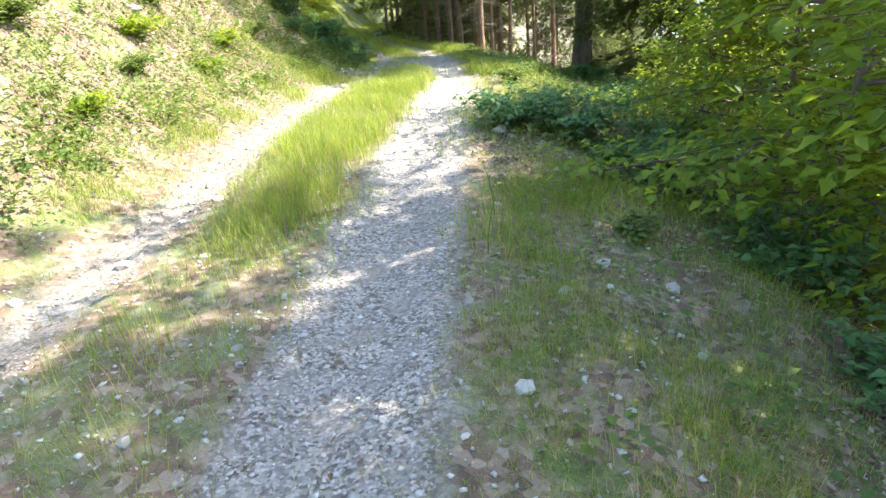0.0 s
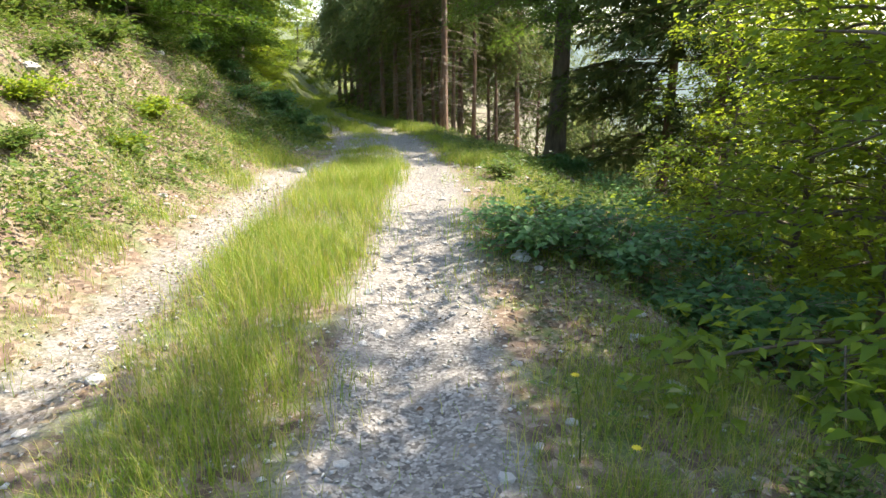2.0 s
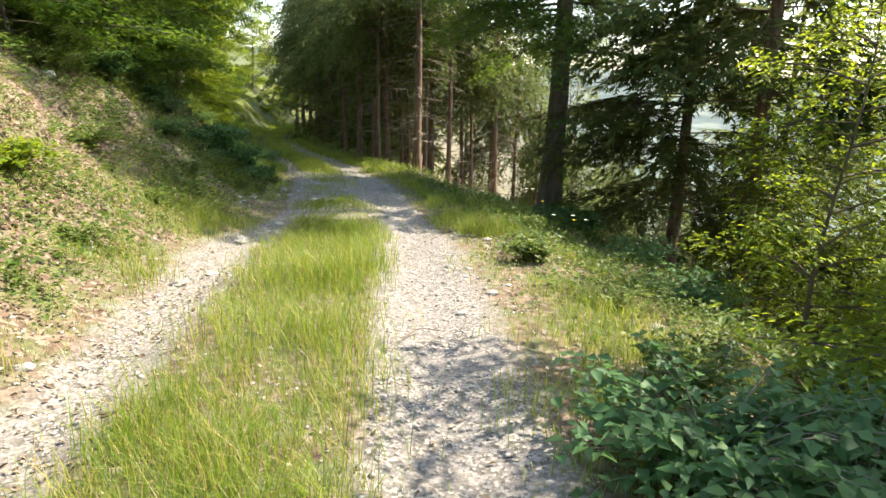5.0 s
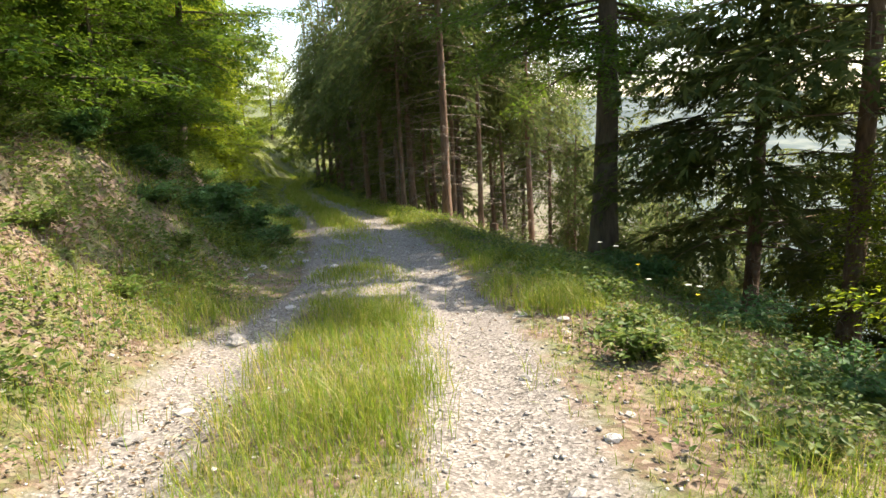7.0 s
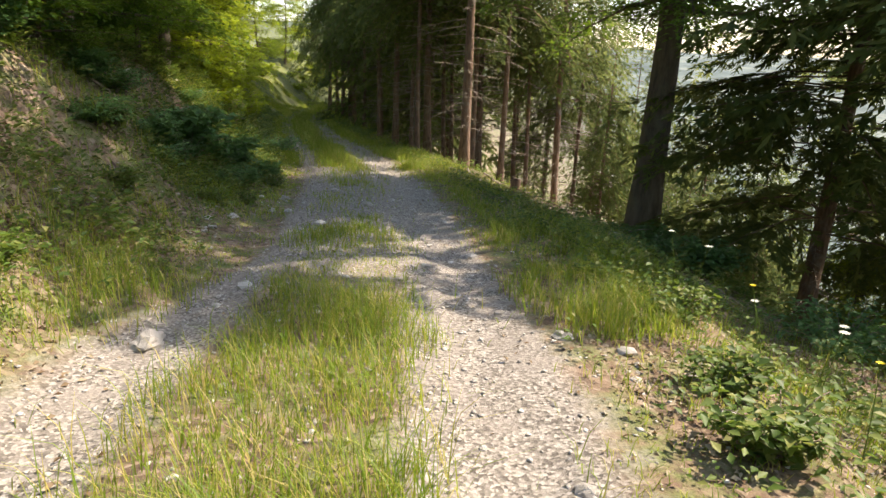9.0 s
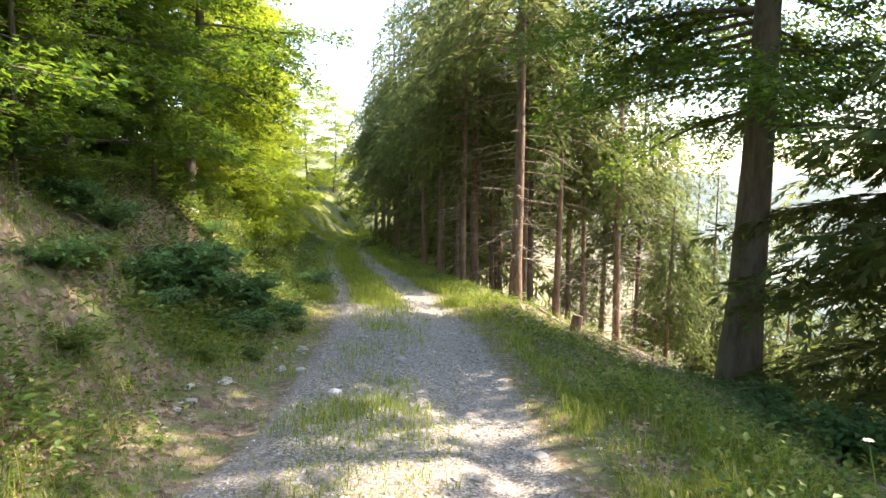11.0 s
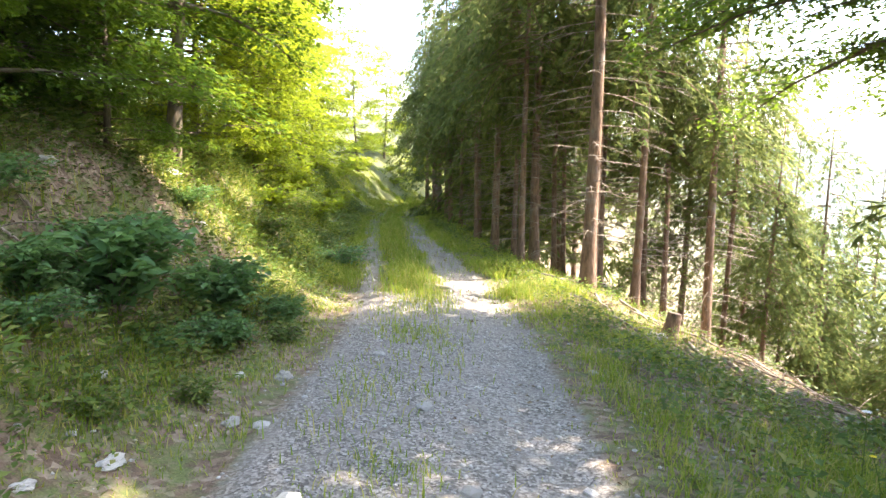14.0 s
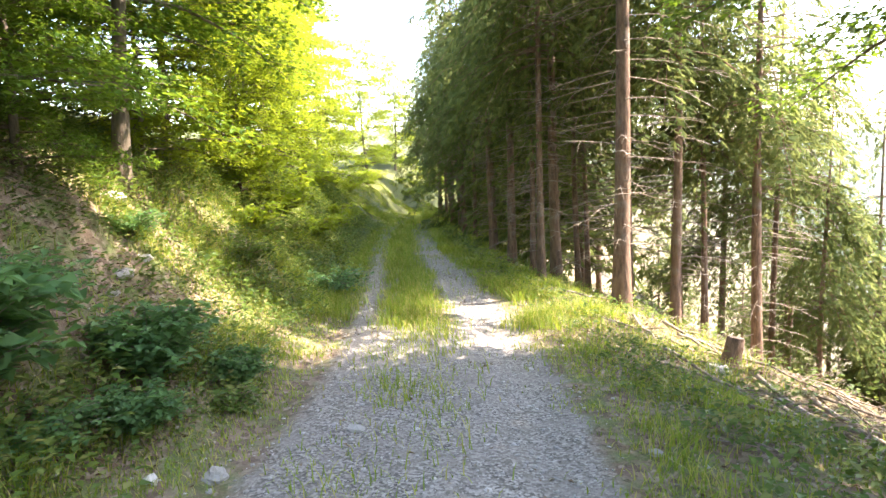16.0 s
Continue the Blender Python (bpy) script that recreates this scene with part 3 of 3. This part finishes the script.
planted(bank_shrub, [(-4.7, 9.6, 0, 0.8), (-4.3, 12.4, 100, 0.7), (-4.9, 11.2, 40, 1.0), (-5.0, 13.2, 210, 0.9), (-3.9, 14.6, 310, 0.6), (-4.4, 15.6, 70, 0.8), (-4.1, 7.6, 20, 0.6), (-5.4, 10.2, 160, 1.1), (-4.6, 6.4, 250, 0.8), (-5.9, 12.4, 30, 1.2), (-5.3, 22.6, 12, 0.9), (-6.0, 24.6, 112, 1.0), (-6.6, 27.0, 212, 1.0)], "shrubs on the bank")
far_spots = []
for k in range(52):
    yy = 24 + 1.15 * k
    far_spots.append((along(yy, rng.uniform(-4.2, -2.2)), yy, rng.uniform(0, 360), rng.uniform(0.7, 1.5) * (1 + 0.5 * (yy > 60))))
sunny_shrub = shrub("leafy_shrub", 0.6, 0.5, 44, 0.08, SUNLIT_YOUNG_LEAF, "yellow-green sunlit shrub on the bank")
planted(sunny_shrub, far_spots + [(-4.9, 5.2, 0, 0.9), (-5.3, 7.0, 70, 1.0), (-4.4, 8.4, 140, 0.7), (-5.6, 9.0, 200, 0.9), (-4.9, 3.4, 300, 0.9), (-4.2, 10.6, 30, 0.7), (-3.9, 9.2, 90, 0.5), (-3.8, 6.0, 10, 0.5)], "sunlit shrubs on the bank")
herb = shrub("broadleaf_herb", 0.3, 0.36, 22, 0.06, HERB, "pale broad-leaved herb on the verge")
planted(herb, [(0.55, 7.75, 0, 1.0), (0.42, 10.75, 80, 0.95), (0.5, 11.4, 200, 0.8), (0.75, 9.4, 140, 0.8), (0.95, 5.3, 30, 0.7), (0.7, 12.6, 250, 0.8), (0.9, 8.3, 250, 0.9), (-3.3, 16.6, 10, 0.6), (-3.5, 15.9, 100, 0.6), (-3.4, 18.4, 300, 0.7), (0.9, 4.0, 310, 0.6), (-3.6, 12.3, 0, .7), (-3.5, 10.2, 60, .6)], "broad-leaved herbs on the verge")


def scattered(n, weight, x0, x1, y0, y1, bias=1.6):
    """Places in a stretch of the plan, thinned by weight(x, y, u); closer together at the near end."""
    x = rng.uniform(x0, x1, n)
    y = y0 + (y1 - y0) * rng.uniform(0, 1, n) ** bias
    x = x + centre(y) + 1.62
    keep = rng.uniform(0, 1, n) < weight(x, y, x - centre(y))
    x, y = x[keep], y[keep]
    return x, y, height(x, y)


def grass_weight(x, y, u):
    clump = np.clip(0.5 + 1.1 * vnoise(x, y, 2.2) + 0.6 * vnoise(x, y, 6), 0, 1)
    u = u + 0.16 * vnoise(x, y, 1.5) + 0.1 * vnoise(x, y, 4.1)
    thin = np.clip((y - 13.5) / 2, 0, 1) * np.clip((22.0 - y) / 2, 0, 1)
    start = np.clip((y - 2.5) / 2.5, 0.25, 1)
    strip = np.clip((0.68 - 0.22 * np.clip((y - 19) / 4, 0, 1) - np.abs(u - 0.02)) / 0.4, 0, 1) * (1 - 0.82 * thin) * start
    patch = np.clip((0.6 - np.abs(u)) / 0.3, 0, 1) * (1.0 * np.exp(-((y - 15.1) / 0.8) ** 2) + 0.45 * np.exp(-((y - 18.6) / 0.9) ** 2)) * np.clip(clump + 0.25, 0, 1)
    left = np.clip((-1.1 + 0.5 * narrowing(y) - u) / 0.4, 0, 1) * np.clip((u + np.where(y < 20, 2.5, 3.6)) / 1.0, 0.1, 1) * (0.7 + 0.3 * (y > 19))
    right = np.clip((u - 1.3 + 0.35 * narrowing(y)) / 0.4, 0, 1) * np.clip((3.6 - u) / 1.4, 0.04, 1)
    rutg = np.where(np.abs(u) > 1.2, 0.14, 0.022) + 0.06 * (y > 30)
    return np.clip(np.maximum.reduce([strip * (0.5 + 0.5 * clump), patch, left * np.clip(clump + 0.3 * (y > 11.5), 0, 1), right * np.clip(clump + 0.2, 0, 1) * np.where((y > 5) & (y < 12), 0.5, 1), rutg * clump]), 0, 1)


def blades(x, y, z, tall, width):
    n = len(x)
    a, lean = rng.uniform(0, 6.28, n), rng.uniform(0.1, 1.0, n) + 0.7 * rng.uniform(0, 1, n) ** 3
    base = np.stack([x, y, z - 0.01], -1)
    side = np.stack([-np.sin(a), np.cos(a), np.zeros(n)], -1) * width[:, None]
    d = np.stack([np.cos(a), np.sin(a), np.zeros(n)], -1)
    mid = base + (d * (lean * 0.3)[:, None] + [0, 0, 0.6]) * tall[:, None]
    tip = base + (d * lean[:, None] + [0, 0, 0.95]) * tall[:, None]
    v = np.stack([base - side, base + side, mid + side * 0.7, mid - side * 0.7, tip], 1).reshape(-1, 3)
    k = np.arange(n)[:, None] * 5
    return v, np.stack([k + [0, 1, 2], k + [0, 2, 3], k + [3, 2, 4]], 1).reshape(-1, 3)


x, y, z = scattered(1100000, grass_weight, -5.4, 2.8, 0.3, 72, 1.7)
u = x - centre(y)
tuft = np.clip(0.65 + 0.5 * vnoise(x, y, 1.3), 0.25, 1.2)
tall = np.where(np.abs(u) < 0.75, 0.27, 0.2) * tuft * rng.uniform(0.45, 1.35, len(x)) * np.clip(0.45 + y / 9, 0, 1)
tall *= np.where(((y > 13) & (y < 21) & (np.abs(u) < 1.5)), 0.5, 1)
grass = new("grass", mesh_from("grass", *blades(x, y, z, tall, 0.0008 + 0.00015 * y + 0.0006 * rng.uniform(0, 1, len(x))), GRASS))
tagged(grass, "green and straw-coloured grass along the track", "grass", kind="stuff")


def bank_weight(x, y, u):
    clump = np.clip(0.35 + 1.2 * vnoise(x + 20, y, 1.1) + 0.5 * vnoise(x, y, 3.3), 0, 1)
    left = np.clip((-1.35 + 0.35 * narrowing(y) - u) / 0.5, 0, 1) * np.clip(clump * 0.85 + np.where(y > 20, 0.5, np.where(y > 11.5, 0.3, 0.45)), 0, 1) / (0.22 + 0.78 * clump)
    right = np.clip((u - 1.5) / 0.5, 0, 1) * np.where(y > 13, np.where((y > 18.5) & (u > 2.1), 0.14, 0.8), np.clip(0.2 + (u - 2.6) / 2, 0.2, 0.8))
    return np.clip(np.maximum(left, right) * (0.22 + 0.78 * clump), 0, 1)


x, y, z = scattered(76000, bank_weight, -6.4, 4, 0.3, 44, 1.1)
k = 10
n = len(x) * k
base = np.repeat(np.stack([x, y, z], -1), k, 0)
size = np.repeat(rng.uniform(0.4, 1.3, len(x)) * np.where(x - centre(y) < -1.7, 1.2, 1.0), k) * (1 + np.repeat(y, k) * 0.01)
a = rng.uniform(0, 6.28, n)
off = np.stack([np.cos(a) * 0.07, np.sin(a) * 0.07, rng.uniform(0.02, 0.17, n)], -1) * size[:, None]
ax = unit(np.stack([np.cos(a), np.sin(a), rng.uniform(-0.2, 0.7, n)], -1))
nm = unit(np.stack([rng.uniform(-0.4, 0.4, n), rng.uniform(-0.4, 0.4, n), np.ones(n)], -1))
L = 0.044 * size * rng.uniform(0.7, 1.3, n)
tagged(new("undergrowth", mesh_from("undergrowth", *leaves(base + off, ax, nm, L, L * 0.6), HERB)), "low green herbs over the banks", "undergrowth", kind="stuff")


def litter_weight(x, y, u):
    side = np.maximum(np.clip((np.abs(u - 0.1) - 1.25) / 0.5, 0.05, 1), 0.35 * ((u < -0.5) & (y < 12)))
    return side * np.clip(0.4 + 0.9 * vnoise(x, y + 40, 0.9), 0.06, 1)


x, y, z = scattered(300000, litter_weight, -6, 4, 0.3, 28, 1.15)
n = len(x)
a = rng.uniform(0, 6.28, n)
ax = unit(np.stack([np.cos(a), np.sin(a), rng.uniform(-0.3, 0.4, n)], -1))
nm = unit(np.stack([rng.uniform(-0.7, 0.7, n), rng.uniform(-0.7, 0.7, n), np.ones(n)], -1))
L = rng.uniform(0.02, 0.05, n)
tagged(new("leaf_litter", mesh_from("leaf_litter", *leaves(np.stack([x, y, z + 0.012], -1), ax, nm, L, L * 0.55, 0.3), LITTER)), "dry brown fallen leaves on the banks", "leaf litter", kind="stuff")


# ---- stones ----
def rock_mesh(name, detail, flat=0.6, rough=0.25):
    bm = bmesh.new()
    bmesh.ops.create_icosphere(bm, subdivisions=detail, radius=1)
    o = Vector(rng.uniform(-50, 50, 3))
    for v in bm.verts:
        v.co *= 1 + rough * noise.noise(v.co * 1.3 + o) + rough * 0.5 * noise.noise(v.co * 3.1 + o)
        v.co.z *= flat
    me = bpy.data.meshes.new(name)
    bm.to_mesh(me)
    bm.free()
    me.materials.append(STONE)
    return me


def gravel_weight(x, y, u):
    return np.clip(rut(y, u) * (0.4 + 0.5 * vnoise(x, y, 1.7)) + 0.09 * (np.abs(u) < 3), 0, 1)


x, y, z = scattered(110000, gravel_weight, -4, 2, 0.4, 36, 1.5)
n = len(x)
octa = np.array([(1, 0, 0), (0, 1, 0), (-1, 0, 0), (0, -1, 0), (0, 0, 1), (0, 0, -1)], float)
faces = np.array([(0, 1, 4), (1, 2, 4), (2, 3, 4), (3, 0, 4), (1, 0, 5), (2, 1, 5), (3, 2, 5), (0, 3, 5)])
size = 0.005 + 0.017 * rng.uniform(0, 1, n) ** 2.5
v = octa[None] * rng.uniform(0.55, 1.25, (n, 6, 1)) + rng.normal(0, 0.2, (n, 6, 3))
v = v * size[:, None, None] * [1, 1, 0.5]
a = rng.uniform(0, 6.28, n)
c, s = np.cos(a)[:, None], np.sin(a)[:, None]
v = np.stack([v[..., 0] * c - v[..., 1] * s, v[..., 0] * s + v[..., 1] * c, v[..., 2]], -1) + np.stack([x, y, z + size * 0.2], -1)[:, None]
f = (faces[None] + np.arange(n)[:, None, None] * 6).reshape(-1, 3)
tagged(new("gravel", mesh_from("gravel", v.reshape(-1, 3), f, STONE)), "loose pale limestone gravel in the ruts", "gravel", kind="stuff")

stone_meshes = [rock_mesh("stone", 1, rng.uniform(0.45, 0.75), 0.35) for k in range(8)]
x, y, z = scattered(2600, lambda x, y, u: np.clip(0.12 + 0.25 * rut(y, u) + 0.2 * ((u < -1.2) | (u > 1.3)), 0, 1) * (np.abs(u - 0.2) < 2.4), -4, 2, 0.8, 24, 1.2)
for k in range(min(300, len(x))):
    st = part("stone", stone_meshes[k % 8], ground)
    q = 0.018 + 0.045 * rng.uniform() ** 3
    st.matrix_basis = pose(x[k], y[k], z[k] + q * 0.15, 0, 0, rng.uniform(0, 360)) @ Matrix.Diagonal((q * 1.3, q, q, 1))

rock = rock_mesh("rock", 3, 0.6, 0.5)
for x, y, q, h in ((-2.68, 10.0, 0.07, 0.04), (-4.87, 19.4, 0.10, 0.0), (-4.7, 19.0, 0.06, 0.0), (-5.0, 19.9, 0.08, 0.0), (-2.95, 16.4, 0.06, 0.03), (-3.2, 15.6, 0.07, 0.03), (-3.35, 15.2, 0.05, 0.02), (-3.0, 17.4, 0.08, 0.03),
                   (0.45, 20.9, 0.13, 0.08), (0.62, 4.85, 0.06, 0.01), (0.1, 6.75, 0.09, 0.04), (0.58, 5.4, 0.05, 0.01), (-0.2, 12.0, 0.06, 0.02), (-2.6, 11.9, 0.11, 0.03), (-4.9, 12.9, 0.11, 0.05), (-5.6, 20.4, 0.15, 0.05), (-5.2, 17.8, 0.09, 0.03), (0.35, 3.1, 0.04, 0.0), (-4.6, 8.9, 0.11, 0.04)):
    r = new("rock", rock)
    r.matrix_basis = pose(*on(x, y, h * 0.4), 0, 0, rng.uniform(0, 360)) @ Matrix.Diagonal((q * 1.05, q * 0.8, q * 0.75, 1))
    tagged(r, "pale limestone rock lying in the soil", "rock", "rocks by the track")

# ---- dead wood ----
def stump():
    root = tagged(new("tree_stump"), "short weathered cut stump on the slope edge", "stump")
    s = np.array([-0.2, 0, 0.1, 0.2, 0.3])
    part("bark", mesh_from("bark", *tube(np.stack([s * 0.15, s * 0, s], -1), [0.14, 0.12, 0.1, 0.095, 0.09], 12, 0.05), SPRUCE_BARK, True), root)
    part("cut_face", mesh_from("cut_face", *tube([(0.044, 0, 0.295), (0.045, 0, 0.305), (0.045, 0, 0.306)], [0.085, 0.083, 0.001], 12), DEADWOOD), root, "pale sawn face")
    root.matrix_basis = pose(*on(0.72, 21.5, 0.02), 0, 6, 30)


stump()


def fallen(x, y, turn, length, radius, twigs):
    root = tagged(new("fallen_branch"), "dry fallen branch lying on the ground", "branch", "fallen branches")
    s = np.linspace(0, 1, 8)
    d = np.array([math.cos(radians(turn)), math.sin(radians(turn))])
    px, py = x + d[0] * length * s, y + d[1] * length * s + 0.06 * np.sin(s * 5 + x)
    p = np.stack([px, py, height(px, py) + radius + 0.03], -1)
    o = np.array(on(x, y))
    part("limb", mesh_from("limb", *tube(p - o, np.linspace(radius, radius * 0.3, 8), 6, 0.08), DEADWOOD, True), root)
    for k in range(twigs):
        j = rng.integers(2, 7)
        q = branch_points(p[j] - o, radians(turn) + rng.choice([-1, 1]) * rng.uniform(0.5, 1.1), length * rng.uniform(0.12, 0.3), rng.uniform(0.1, 0.6), 0.3, 4)
        part("twig", mesh_from("twig", *tube(q, np.linspace(radius * 0.4, radius * 0.1, 4), 4), DEADWOOD), root)
    root.location = o


for x, y, turn, length, radius, twigs in ((1.0, 20.6, -60, 2.6, 0.035, 3), (0.9, 21.2, -75, 2.2, 0.025, 2), (1.3, 20.8, -50, 2.0, 0.03, 2), (0.2, 22.6, -35, 1.8, 0.02, 3), (1.2, 22.4, 20, 1.7, 0.02, 3), (0.6, 23.4, -80, 1.6, 0.018, 3), (1.5, 23.5, 100, 2.0, 0.02, 3),
                                          (1.6, 18.2, -70, 2.2, 0.03, 2), (-5.0, 16.2, 60, 1.4, 0.018, 4), (-5.2, 17.0, 20, 1.1, 0.014, 4), (-4.8, 15.2, 110, 1.0, 0.012, 4), (2.0, 15.4, 70, 2.4, 0.03, 3), (-0.9, 8.6, 30, 0.3, 0.006, 1), (0.1, 17.9, 150, 0.5, 0.006, 2), (2.2, 24.6, 60, 2.0, 0.03, 4), (-0.4, 25.4, -20, 1.6, 0.02, 4)):
    fallen(x, y, turn, length, radius, twigs)
for k in range(80):
    yy = rng.uniform(18.5, 28)
    fallen(along(yy, rng.uniform(2.2, 5.2)), yy, rng.uniform(-90, 40), rng.uniform(0.8, 2.2), rng.uniform(0.008, 0.022), 3)


# ---- flowers ----
def flower(x, y, tall, petal, label, spread):
    root = tagged(new("wild_flower"), label, "flower", "wild flowers on the verge")
    lean = rng.uniform(-0.12, 0.12, 2)
    s = np.linspace(0, 1, 5)
    p = np.stack([lean[0] * s * s, lean[1] * s * s, tall * s], -1)
    part("stem", mesh_from("stem", *tube(p, np.linspace(0.004, 0.002, 5), 3), HERB), root)
    a = np.linspace(0, 6.28, 11)[:-1]
    ax = unit(np.stack([np.cos(a), np.sin(a), 0.25 + 0 * a], -1))
    v, f = leaves(np.repeat(p[-1:], 10, 0), ax, np.repeat([[0, 0, 1.0]], 10, 0), np.full(10, spread), np.full(10, spread * 0.5))
    part("bloom", mesh_from("bloom", v, f, petal), root)
    root.matrix_basis = pose(*on(x, y))


for x, y in ((0.9, 10.9), (0.75, 11.6), (0.0, 4.2), (0.55, 15.9), (-0.05, 3.6)):
    flower(x, y, rng.uniform(0.3, 0.55), FLOWER, "small yellow wild flower on a thin stem", 0.019)
for x, y in ((0.85, 11.2), (1.0, 12.0), (0.7, 12.4), (0.9, 13.2), (0.6, 16.2), (1.1, 11.6)):
    flower(x, y, rng.uniform(0.35, 0.6), WHITE_PETAL, "white umbel flower on a thin stem", 0.028)
